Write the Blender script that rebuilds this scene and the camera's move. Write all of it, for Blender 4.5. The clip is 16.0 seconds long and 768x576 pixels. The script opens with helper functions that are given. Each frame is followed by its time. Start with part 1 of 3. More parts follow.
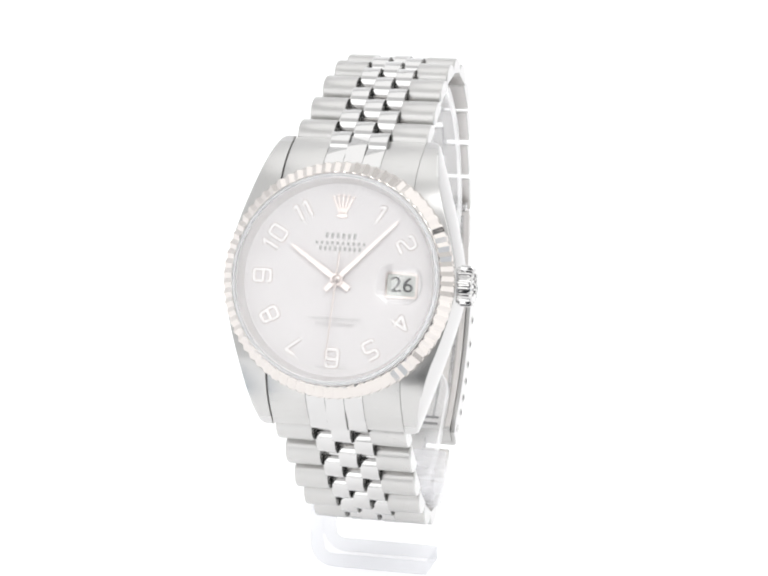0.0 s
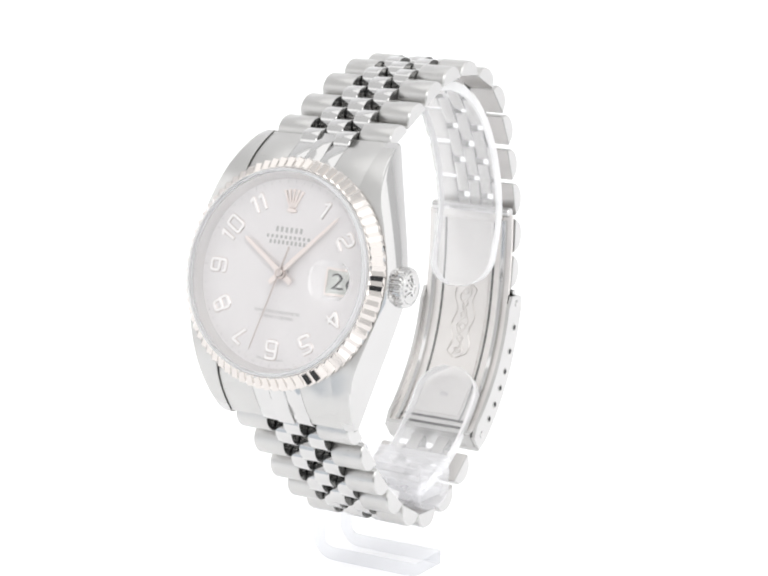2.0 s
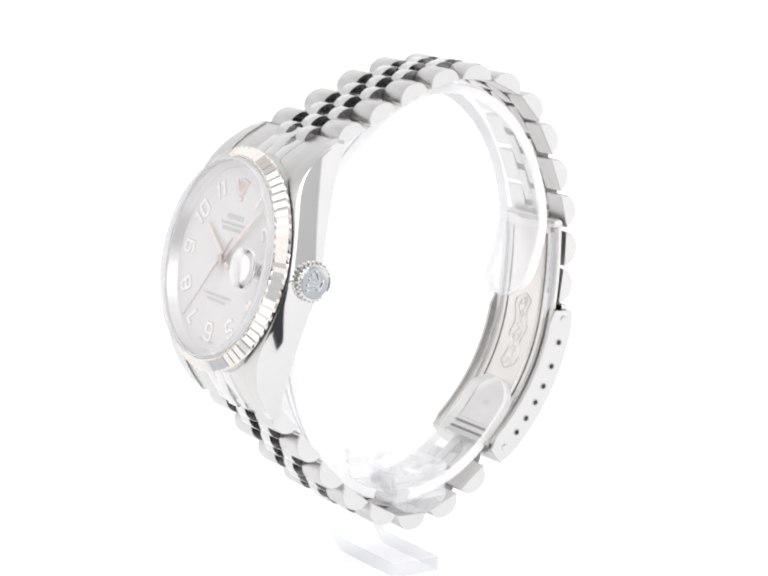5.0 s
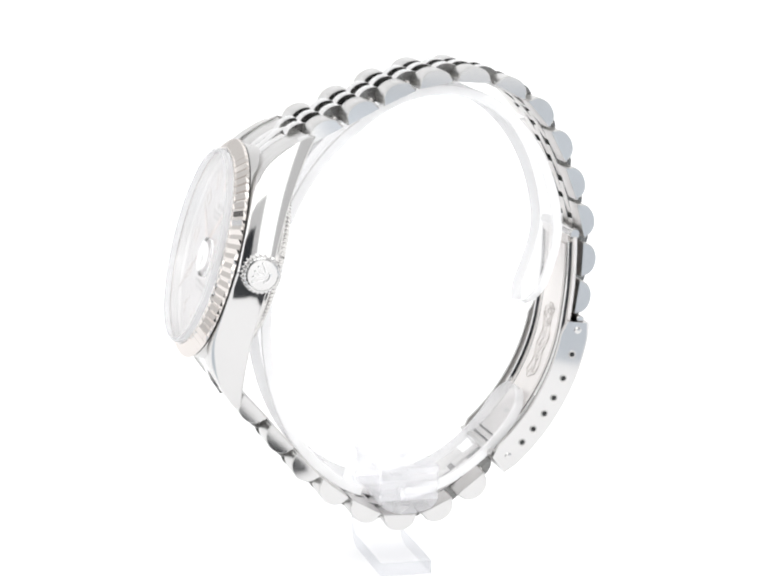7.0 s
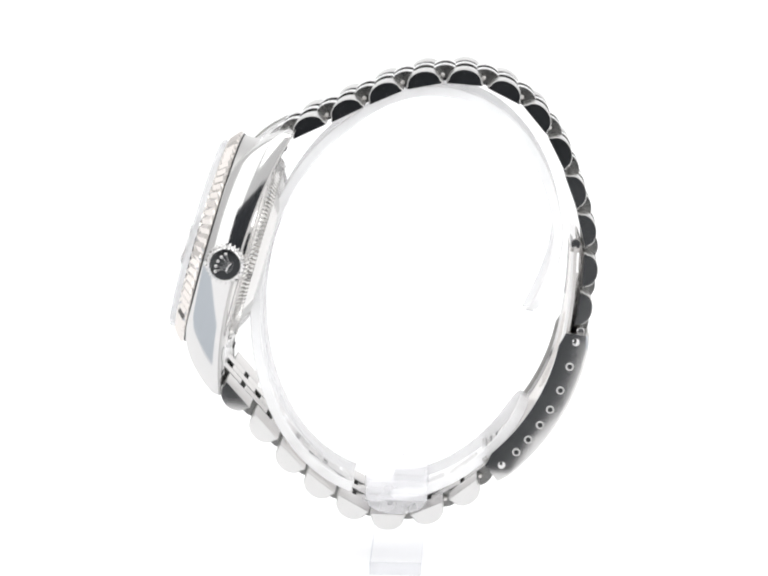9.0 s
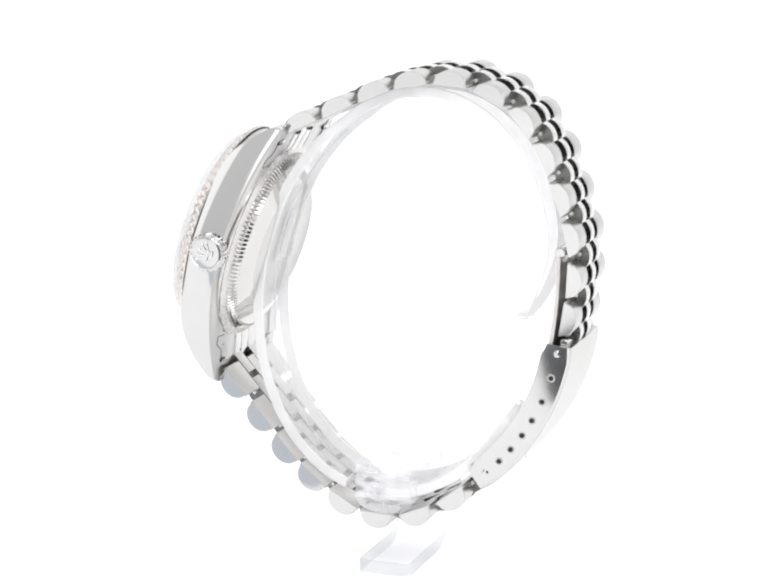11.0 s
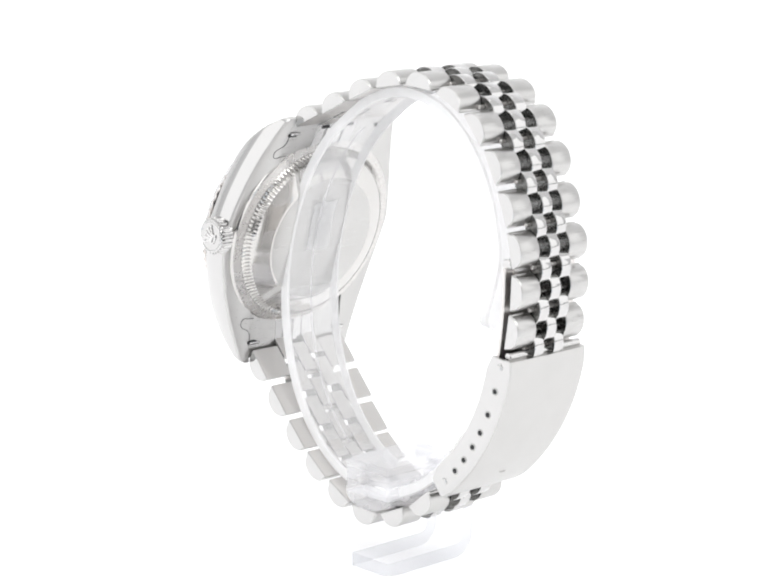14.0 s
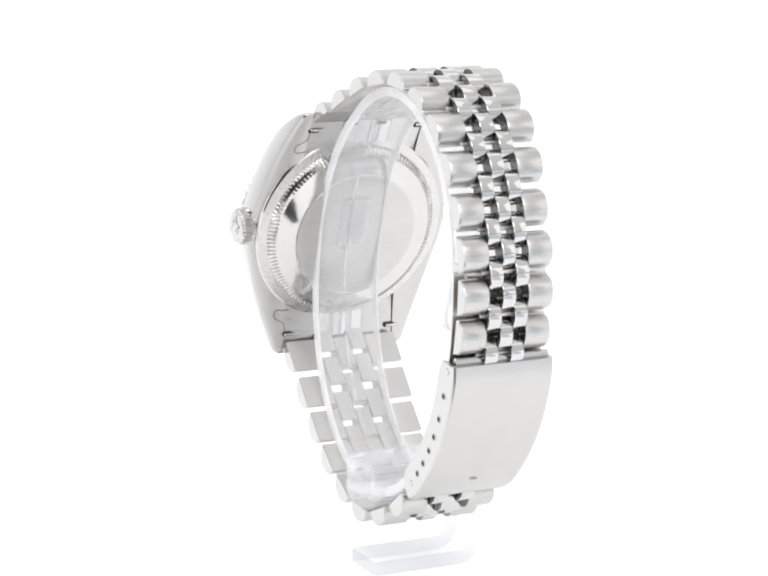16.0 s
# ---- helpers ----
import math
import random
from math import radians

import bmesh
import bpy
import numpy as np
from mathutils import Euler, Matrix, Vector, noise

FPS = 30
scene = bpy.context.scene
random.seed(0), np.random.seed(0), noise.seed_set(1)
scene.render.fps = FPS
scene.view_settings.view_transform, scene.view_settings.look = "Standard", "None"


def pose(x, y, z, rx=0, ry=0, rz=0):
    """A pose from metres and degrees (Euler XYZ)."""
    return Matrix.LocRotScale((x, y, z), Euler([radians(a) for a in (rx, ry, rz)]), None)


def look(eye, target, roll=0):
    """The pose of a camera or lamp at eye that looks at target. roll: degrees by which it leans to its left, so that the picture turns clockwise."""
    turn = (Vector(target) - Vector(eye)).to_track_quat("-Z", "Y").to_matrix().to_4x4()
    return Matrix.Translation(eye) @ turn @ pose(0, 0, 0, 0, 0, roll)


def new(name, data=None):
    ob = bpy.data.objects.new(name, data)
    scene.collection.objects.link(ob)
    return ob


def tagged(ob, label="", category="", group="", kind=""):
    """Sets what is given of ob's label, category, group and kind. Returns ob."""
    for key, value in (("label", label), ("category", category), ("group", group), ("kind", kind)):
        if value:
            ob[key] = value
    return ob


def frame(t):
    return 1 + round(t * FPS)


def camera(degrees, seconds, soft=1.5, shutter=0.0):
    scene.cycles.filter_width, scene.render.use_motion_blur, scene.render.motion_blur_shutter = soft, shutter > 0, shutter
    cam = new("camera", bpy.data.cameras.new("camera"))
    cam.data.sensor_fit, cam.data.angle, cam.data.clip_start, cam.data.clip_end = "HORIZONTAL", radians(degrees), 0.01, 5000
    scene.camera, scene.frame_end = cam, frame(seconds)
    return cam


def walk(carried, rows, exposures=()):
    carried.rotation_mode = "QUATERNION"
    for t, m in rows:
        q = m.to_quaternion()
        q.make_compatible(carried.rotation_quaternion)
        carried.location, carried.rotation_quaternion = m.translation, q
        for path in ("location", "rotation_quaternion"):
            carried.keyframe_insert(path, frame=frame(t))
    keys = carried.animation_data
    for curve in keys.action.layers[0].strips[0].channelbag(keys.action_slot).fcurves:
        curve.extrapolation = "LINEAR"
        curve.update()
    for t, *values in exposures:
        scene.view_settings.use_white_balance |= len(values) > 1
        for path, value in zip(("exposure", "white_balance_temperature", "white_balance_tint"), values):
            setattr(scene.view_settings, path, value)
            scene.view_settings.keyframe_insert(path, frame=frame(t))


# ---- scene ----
# ---- camera: stands still on a tripod, the turntable turns the watch ----
Z0 = 0.0455                      # height of the turning centre over the table
cam = camera(18.07, 16.0, soft=2.2)
EYE = Matrix.Translation((-0.0026, -0.3707, 0.0787 + Z0)) @ pose(0, 0, 0, 78.0, 0, 0) @ pose(0, 0, 0, 0, 0, 0.82)
walk(cam, [(0.0, EYE), (16.0, EYE)])

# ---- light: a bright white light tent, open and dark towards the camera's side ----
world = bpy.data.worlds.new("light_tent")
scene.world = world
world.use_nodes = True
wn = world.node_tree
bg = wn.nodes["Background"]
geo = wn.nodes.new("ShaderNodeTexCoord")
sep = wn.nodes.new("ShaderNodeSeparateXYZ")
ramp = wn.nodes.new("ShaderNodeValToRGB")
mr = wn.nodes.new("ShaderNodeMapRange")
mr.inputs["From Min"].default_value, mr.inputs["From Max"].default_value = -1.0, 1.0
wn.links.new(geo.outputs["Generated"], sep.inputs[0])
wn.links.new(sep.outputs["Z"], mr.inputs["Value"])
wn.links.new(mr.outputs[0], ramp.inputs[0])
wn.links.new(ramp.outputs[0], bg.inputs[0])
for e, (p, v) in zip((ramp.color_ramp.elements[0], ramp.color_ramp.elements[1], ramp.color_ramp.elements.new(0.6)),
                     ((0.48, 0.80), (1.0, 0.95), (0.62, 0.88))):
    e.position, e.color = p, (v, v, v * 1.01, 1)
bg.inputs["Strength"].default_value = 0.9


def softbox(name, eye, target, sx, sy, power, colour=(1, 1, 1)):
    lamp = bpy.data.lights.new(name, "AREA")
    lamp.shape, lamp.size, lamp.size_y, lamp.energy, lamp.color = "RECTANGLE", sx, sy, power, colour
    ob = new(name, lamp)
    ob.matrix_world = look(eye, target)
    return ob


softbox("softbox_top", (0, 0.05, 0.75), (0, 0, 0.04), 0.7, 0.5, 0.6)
# unseen fill lamp added above the lens to brighten the dial
softbox("front_fill", (0.1, -0.55, 0.6), (0, 0, 0.05), 0.45, 0.3, 1.0)
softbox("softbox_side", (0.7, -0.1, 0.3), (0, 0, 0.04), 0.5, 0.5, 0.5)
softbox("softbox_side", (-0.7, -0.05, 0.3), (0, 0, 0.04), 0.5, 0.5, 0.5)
# two unseen lamps added beside the lens so the flanks reflect white
softbox("flank_fill", (0.20, -0.48, 0.26), (0, 0, 0.12), 0.18, 0.46, 0.3)
softbox("flank_fill", (-0.20, -0.48, 0.26), (0, 0, 0.12), 0.18, 0.46, 0.3)

# ---- materials ----


def material(name, colour, rough=0.5, metal=0.0, grain=0.0, scale=(1, 1, 1), bump=0.0, tint=0.0, trans=0.0, ior=1.45,
             emit=0.0):
    m = bpy.data.materials.new(name)
    m.use_nodes = True
    n, l = m.node_tree.nodes, m.node_tree.links
    b = n["Principled BSDF"]
    b.inputs["Base Color"].default_value = (*colour, 1)
    b.inputs["Roughness"].default_value = rough
    b.inputs["Metallic"].default_value = metal
    b.inputs["Transmission Weight"].default_value = trans
    b.inputs["IOR"].default_value = ior
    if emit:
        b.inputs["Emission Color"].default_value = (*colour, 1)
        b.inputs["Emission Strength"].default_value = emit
    if grain or bump or tint:
        tc = n.new("ShaderNodeTexCoord")
        mp = n.new("ShaderNodeMapping")
        mp.inputs["Scale"].default_value = scale
        l.new(tc.outputs["Object"], mp.inputs[0])
        nz = n.new("ShaderNodeTexNoise")
        nz.inputs["Scale"].default_value, nz.inputs["Detail"].default_value = 1.0, 4.0
        l.new(mp.outputs[0], nz.inputs["Vector"])
        if grain:
            r = n.new("ShaderNodeMapRange")
            r.inputs["To Min"].default_value, r.inputs["To Max"].default_value = max(rough - grain, 0.02), rough + grain
            l.new(nz.outputs[0], r.inputs["Value"])
            l.new(r.outputs[0], b.inputs["Roughness"])
        if tint:
            wide = n.new("ShaderNodeTexNoise")
            wide.inputs["Scale"].default_value = 220.0
            l.new(tc.outputs["Object"], wide.inputs["Vector"])
            mx = n.new("ShaderNodeMix")
            mx.data_type = "RGBA"
            mx.inputs[6].default_value = (*[c * (1 - tint) for c in colour], 1)
            mx.inputs[7].default_value = (*[min(c * (1 + tint), 1) for c in colour], 1)
            l.new(wide.outputs[0], mx.inputs[0])
            l.new(mx.outputs[2], b.inputs["Base Color"])
        if bump:
            bp = n.new("ShaderNodeBump")
            bp.inputs["Strength"].default_value, bp.inputs["Distance"].default_value = bump, 0.00002
            l.new(nz.outputs[0], bp.inputs["Height"])
            l.new(bp.outputs[0], b.inputs["Normal"])
    return m


STEEL = (0.58, 0.575, 0.565)
# steel darkened to stand for shade between links and in blade grooves
shade_steel = material("shade_darkened_steel", (0.20, 0.20, 0.195), 0.27, 1, 0.08, (900, 900, 900))
brushed = material("brushed_steel", STEEL, 0.30, 1, 0.08, (300, 9000, 9000), 0.12, 0.04)
brushed_case = material("brushed_case_steel", STEEL, 0.30, 1, 0.07, (9000, 300, 9000), 0.12, 0.04)
polished = material("polished_steel", (0.63, 0.625, 0.62), 0.07, 1, 0.03, (400, 400, 400), 0.0, 0.02)
back_steel = material("caseback_steel", (0.64, 0.63, 0.615), 0.09, 1, 0.03, (500, 500, 500), 0.0, 0.03)
bright_steel = material("bright_emblem_steel", (0.74, 0.735, 0.73), 0.2, 1, 0.04, (700, 700, 700))
satin_ring = material("satin_back_ring", (0.66, 0.645, 0.63), 0.28, 1, 0.06, (1500, 1500, 1500), 0.05, 0.03)
inner_steel = material("satin_inner_steel", (0.80, 0.775, 0.755), 0.40, 1, 0.08, (2000, 2000, 2000), 0.1, 0.05)
underside = material("satin_underside_steel", (0.68, 0.665, 0.65), 0.36, 1, 0.08, (2000, 2000, 2000), 0.1, 0.05)
ring_steel = material("satin_ring_steel", (0.84, 0.83, 0.825), 0.42, 1, 0.05, (900, 900, 900))
white_gold = material("white_gold", (0.69, 0.655, 0.628), 0.06, 1, 0.02, (400, 400, 400))
rose_gold = material("pale_gold", (0.90, 0.825, 0.79), 0.33, 1, 0.04, (500, 500, 500))
dial_mat = material("mother_of_pearl", (0.775, 0.752, 0.752), 0.32, 0, 0.05, (150, 90, 150), 0.0, 0.05)
numeral_fill = material("white_numeral_enamel", (0.95, 0.93, 0.92), 0.3, 0, 0.02, (400, 400, 400))
rim_gold = material("numeral_rim_gold", (0.62, 0.56, 0.535), 0.3, 1, 0.03, (400, 400, 400))
print_mat = material("grey_dial_print", (0.47, 0.465, 0.455), 0.5)
date_mat = material("white_date_disc", (0.56, 0.57, 0.545), 0.5)
ink_mat = material("black_ink", (0.05, 0.05, 0.05), 0.5)
# near-black laid on as the shade inside slots, holes, seams and gaps
slot_mat = material("recess_shade_black", (0.02, 0.02, 0.022), 0.6)


def hazy(name, colour, haze, rough, clear_tint=(1, 1, 1)):
    """Clear plastic seen through, with a white haze of fine scuffs on it."""
    m = material(name, colour, rough, 0, 0.06, (300, 300, 300))
    n, l = m.node_tree.nodes, m.node_tree.links
    clear = n.new("ShaderNodeBsdfTransparent")
    clear.inputs[0].default_value = (*clear_tint, 1)
    mix = n.new("ShaderNodeMixShader")
    wear = n.new("ShaderNodeTexNoise")
    wear.inputs["Scale"].default_value = 160.0
    span = n.new("ShaderNodeMapRange")
    span.inputs["To Min"].default_value, span.inputs["To Max"].default_value = haze * 0.75, haze * 1.25
    tc = n.new("ShaderNodeTexCoord")
    l.new(tc.outputs["Object"], wear.inputs["Vector"])
    l.new(wear.outputs[0], span.inputs["Value"])
    l.new(span.outputs[0], mix.inputs[0])
    l.new(clear.outputs[0], mix.inputs[1])
    l.new(n["Principled BSDF"].outputs[0], mix.inputs[2])
    l.new(mix.outputs[0], n["Material Output"].inputs[0])
    return m


def crystal_glass(name):
    """Clear sapphire: seen through, with gloss that grows towards grazing."""
    m = bpy.data.materials.new(name)
    m.use_nodes = True
    n, l = m.node_tree.nodes, m.node_tree.links
    clear, gloss, mix = n.new("ShaderNodeBsdfTransparent"), n.new("ShaderNodeBsdfGlossy"), n.new("ShaderNodeMixShader")
    gloss.inputs["Roughness"].default_value = 0.01
    facing, power, span = n.new("ShaderNodeLayerWeight"), n.new("ShaderNodeMath"), n.new("ShaderNodeMapRange")
    power.operation = "POWER"
    power.inputs[1].default_value = 4.0
    span.inputs["To Min"].default_value, span.inputs["To Max"].default_value = 0.03, 0.65
    l.new(facing.outputs["Facing"], power.inputs[0])
    l.new(power.outputs[0], span.inputs["Value"])
    l.new(span.outputs[0], mix.inputs[0])
    l.new(clear.outputs[0], mix.inputs[1])
    l.new(gloss.outputs[0], mix.inputs[2])
    l.new(mix.outputs[0], n["Material Output"].inputs[0])
    return m


glass = crystal_glass("sapphire_crystal")
lens_glass = bpy.data.materials.new("sapphire_lens")
lens_glass.use_nodes = True
lens_glass.node_tree.nodes["Principled BSDF"].inputs["Roughness"].default_value = 0.0
lens_glass.node_tree.nodes["Principled BSDF"].inputs["Base Color"].default_value = (1, 1, 1, 1)
lens_glass.node_tree.nodes["Principled BSDF"].inputs["IOR"].default_value = 1.52
lens_glass.node_tree.nodes["Principled BSDF"].inputs["Transmission Weight"].default_value = 1.0
edge_glass = hazy("ground_crystal_edge", (0.80, 0.803, 0.81), 0.40, 0.1, (0.94, 0.942, 0.946))
acrylic = hazy("clear_acrylic", (0.97, 0.97, 0.98), 0.06, 0.05, (0.988, 0.989, 0.993))
acrylic_edge = hazy("clear_acrylic_edge", (0.93, 0.935, 0.95), 0.09, 0.05, (0.955, 0.958, 0.966))
block_mat = hazy("frosted_clear_acrylic", (0.97, 0.97, 0.985), 0.27, 0.1, (0.985, 0.985, 0.99))
milky = hazy("scuffed_clear_plastic", (0.985, 0.985, 0.985), 0.23, 0.15, (0.98, 0.98, 0.985))
# whiter haze that paints in the brightness seen through the strap's edges
edge_mat = hazy("clear_plastic_edge", (0.98, 0.98, 0.985), 0.55, 0.1)
# the paper emits a little itself, to stay white and lift shadows
paper = material("white_sweep_glow", (0.93, 0.93, 0.935), 0.6, 0, 0.05, (20, 20, 20), 0.0, 0.004, emit=0.27)
card_mat = material("blue_grey_card", (0.64, 0.69, 0.75), 0.7, 0, 0.05, (60, 60, 60), 0.0, 0.03)
# black of the ground and of the unseen pieces added for dark reflections
cloth = material("unseen_dark", (0.03, 0.033, 0.038), 0.9, 0, 0.05, (900, 900, 900), 0.2)

# ---- mesh builders (millimetres) ----
MM = 0.001


def finish(bm, smooth=0.0):
    bmesh.ops.recalc_face_normals(bm, faces=bm.faces)
    if smooth:
        for f in bm.faces:
            f.smooth = True
        for e in bm.edges:
            if len(e.link_faces) == 2 and e.calc_face_angle(0) > radians(smooth):
                e.smooth = False
    return bm


def part(name, bm, mats, parent, label="", m=None, smooth=35.0):
    """One mesh under a thing or a part; built in millimetres, m places it in its parent's space (millimetres too)."""
    finish(bm, smooth)
    bmesh.ops.scale(bm, vec=(MM, MM, MM), verts=bm.verts)
    me = bpy.data.meshes.new(name)
    bm.to_mesh(me)
    bm.free()
    for mat in (mats if isinstance(mats, (list, tuple)) else [mats]):
        me.materials.append(mat)
    ob = new(name, me)
    ob.parent = parent
    if m is not None:
        m = m.copy()
        m.translation = m.translation * MM
        ob.matrix_local = m
    if label:
        tagged(ob, label)
    return ob


def rings(loops, close=True, cap=True):
    """A skin over loops of points, all of one count."""
    bm = bmesh.new()
    vs = [[bm.verts.new(p) for p in lp] for lp in loops]
    n = len(vs[0])
    for a, b in zip(vs, vs[1:]):
        for i in range(n if close else n - 1):
            j = (i + 1) % n
            bm.faces.new((a[i], a[j], b[j], b[i]))
    if cap:
        bm.faces.new(vs[0][::-1])
        bm.faces.new(vs[-1])
    return bm


def turned(profile, n=64, axis="z", cap=True):
    """A lathe shape from (radius, height) pairs, open ends capped."""
    loops = []
    for r, h in profile:
        loops.append([])
        for k in range(n):
            a = 2 * math.pi * k / n
            c, s = r * math.cos(a), r * math.sin(a)
            loops[-1].append((c, s, h) if axis == "z" else (h, c, s))
    return rings(loops, True, cap)


def tube(profile, n=64):
    """A closed lathe ring: the profile runs round and meets itself."""
    bm = turned(profile + profile[:1], n, cap=False)
    bmesh.ops.remove_doubles(bm, verts=bm.verts, dist=1e-5)
    return bm


def prism(outline, x0, x1, bevel=0.15):
    """An outline in (y, z) drawn out along x with broken end edges."""
    cy = sum(p[0] for p in outline) / len(outline)
    cz = sum(p[1] for p in outline) / len(outline)
    size = max(math.hypot(p[0] - cy, p[1] - cz) for p in outline)
    k = 1 - bevel / size

    def at(x, s):
        return [(x, cy + (y - cy) * s, cz + (z - cz) * s) for y, z in outline]
    return rings([at(x0, k), at(x0 + bevel, 1), at(x1 - bevel, 1), at(x1, k)])


def slab(outline, z0, z1, bevel=0.1):
    """An outline in (x, y) drawn out along z with broken edges."""
    cx = sum(p[0] for p in outline) / len(outline)
    cy = sum(p[1] for p in outline) / len(outline)
    size = max(math.hypot(p[0] - cx, p[1] - cy) for p in outline)
    k = 1 - bevel / size

    def at(z, s):
        return [(cx + (x - cx) * s, cy + (y - cy) * s, z) for x, y in outline]
    return rings([at(z0, 1), at(z1 - bevel, 1), at(z1, k)])


def rounded(w, h, r, n=5, cx=0.0, cy=0.0):
    pts = []
    for k, (sx, sy) in enumerate(((1, 1), (-1, 1), (-1, -1), (1, -1))):
        for i in range(n + 1):
            a = math.pi / 2 * (k + i / n)
            pts.append((cx + sx * (w / 2 - r) + r * math.cos(a), cy + sy * (h / 2 - r) + r * math.sin(a)))
    return pts


def letters(text, size, thick, width=1.0, bold=0.0):
    """Raised writing, centred, flat in x and y (millimetres)."""
    cu = bpy.data.curves.new("writing", "FONT")
    cu.offset = bold
    cu.body, cu.size, cu.extrude, cu.align_x, cu.align_y, cu.resolution_u = text, size, thick, "CENTER", "CENTER", 3
    ob = new("writing", cu)
    me = bpy.data.meshes.new_from_object(ob.evaluated_get(bpy.context.evaluated_depsgraph_get()))
    bm = bmesh.new()
    bm.from_mesh(me)
    bpy.data.objects.remove(ob)
    bpy.data.curves.remove(cu)
    bpy.data.meshes.remove(me)
    bmesh.ops.scale(bm, vec=(width, 1, 1), verts=bm.verts)
    return bm


def joined(bms):
    out = bmesh.new()
    for b in bms:
        me = bpy.data.meshes.new("piece")
        b.to_mesh(me)
        b.free()
        out.from_mesh(me)
        bpy.data.meshes.remove(me)
    return out


def placed(bm, m):
    bmesh.ops.transform(bm, matrix=m, verts=bm.verts)
    return bm


# ---- the place: white sweep, with unseen dark and blue-grey pieces added before it ----


def build_sweep():
    loops = []
    depth = [(-900.0, 0.0), (400.0, 0.0)] + [(400 + 300 * math.sin(a), 300 - 300 * math.cos(a)) for a in
                                             [math.pi / 2 * k / 12 for k in range(1, 13)]] + [(700.0, 1400.0)]
    for y, z in depth:
        loops.append([(-1500.0, y, z), (1500.0, y, z), (1500.0, y + 0.01, z - 4), (-1500.0, y + 0.01, z - 4)])
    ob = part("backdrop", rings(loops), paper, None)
    tagged(ob, "seamless white paper sweep with an added glow, table and background in one", "backdrop", kind="structure")


def build_ground():
    bm = bmesh.new()
    bmesh.ops.create_grid(bm, x_segments=8, y_segments=8, size=4000)
    placed(bm, Matrix.Translation((0, 0, -8)))
    tagged(part("ground", bm, cloth, None), "dark cloth-covered table under the white sweep", "table", kind="structure")


def build_dark_cloth():
    # added out of view, outlined so steel facing the lens reflects dark
    pts = [(16.5, -66), (20.5, -90), (26, -113), (32, -171), (60, -345), (86, -480), (95, -600), (-150, -600), (-75, -150), (-45, -112), (-8, -100), (4, -90), (10, -66)]
    bm = slab(pts, 0.3, 1.2, 0.4)
    tagged(part("unseen_dark", bm, cloth, None), "unseen black patch added before the lens to darken reflections", "cloth")


def build_card():
    # cards added out of view, outlined to turn polished side faces bluish
    for pts in ([(92, -135), (135, -60), (520, -300), (300, -600)], [(-42, -36), (-44, -52), (-68, -76), (-105, -112), (-180, -150), (-230, -158), (-440, -262), (-440, -215), (-190, -105), (-120, -66), (-75, -42)]):
        tagged(part("tint_card", slab(pts, 0.3, 0.9, 0.2), card_mat, None), "unseen pale blue-grey card added to tint the steel's reflections", "card", "cards on the table")


def build_dark_curtain():
    """An unseen black sheet added behind the lens, for the tent's dark front opening."""
    loops = []
    for k in range(25):
        x = -130 + 172 * k / 24
        y = -430 + 4 * math.sin(k * 1.1)
        loops.append([(x, y, 0.0), (x, y, 260.0), (x, y - 2, 260.0), (x, y - 2, 0.0)])
    tagged(part("dark_sheet", rings(loops), cloth, None), "unseen black sheet added behind the lens for dark reflections", "curtain", kind="structure")


build_sweep()
build_ground()
build_dark_cloth()
build_card()
build_dark_curtain()

# ---- the watch ----
watch = new("wristwatch")
tagged(watch, "steel wristwatch with fluted bezel, pale dial and polished link bracelet",
       "wristwatch")
HEAD = Matrix.Translation((-2.45, -30.0, 7.1)) @ pose(0, 0, 0, 90 - 15.3, 0, 0)   # x to the crown, y to twelve, z out of the dial


LUG = 21.5


def case_width(u):
    return 18.15 - 6.5 * (abs(u) / 22) ** 1.35


def case_front(u):
    a = max(abs(u) - 10.5, 0) / 10.9
    return -0.7 - 6.7 * a ** 2.2


def case_rear(u):
    return -5.95 - 2.6 * (abs(u) / 21.4) ** 2.5


def build_case():
    flank = []
    for side in (1, -1):
        loops = []
        for k in range(61):
            u = LUG * math.sin(math.pi / 2 * (k - 30) / 30)
            w, f, r = case_width(u), case_front(u), case_rear(u)
            tip = max(0.0, (abs(u) - 20.9) / (LUG - 20.9))
            w -= 0.5 * tip ** 2
            inner = 10.1
            front, rear = f - 0.22, r + 0.3
            depths = [front + (rear - front) * q / 11 for q in range(12)]
            side_curve = [(w - (z - r - 1.0) ** 2 / 25, z) for z in depths]
            edge = side_curve[0][0]
            loop = [(inner, r), (inner, f), (edge - 0.3, f), (edge - 0.1, f - 0.06)] + side_curve + [(w - 0.3, r + 0.1), (w - 0.55, r)]
            loops.append([(side * x, u, z) for x, z in loop])
        bm = rings(loops)
        bm.normal_update()
        for face in bm.faces:
            c = face.calc_center_median()
            if len(face.verts) == 4 and abs(c.x) > case_width(c.y) - 1.25 and abs(face.normal.z) < 0.8:
                face.material_index = 1
        flank.append(bm)
    body = turned([(12, -0.7), (16.9, -0.7), (16.9, -5.9), (12, -5.9)], 96)
    case = part("case", joined(flank + [body]), [brushed_case, polished], watch, "brushed steel case with polished flanks and four lugs", HEAD, smooth=28)
    # a fine black ring set in as the shade of the gap under the bezel
    part("bezel_gap_shade", tube([(17.0, -0.72), (17.0, -0.45), (16.4, -0.45), (16.4, -0.72)], 96), slot_mat, watch, "", HEAD)


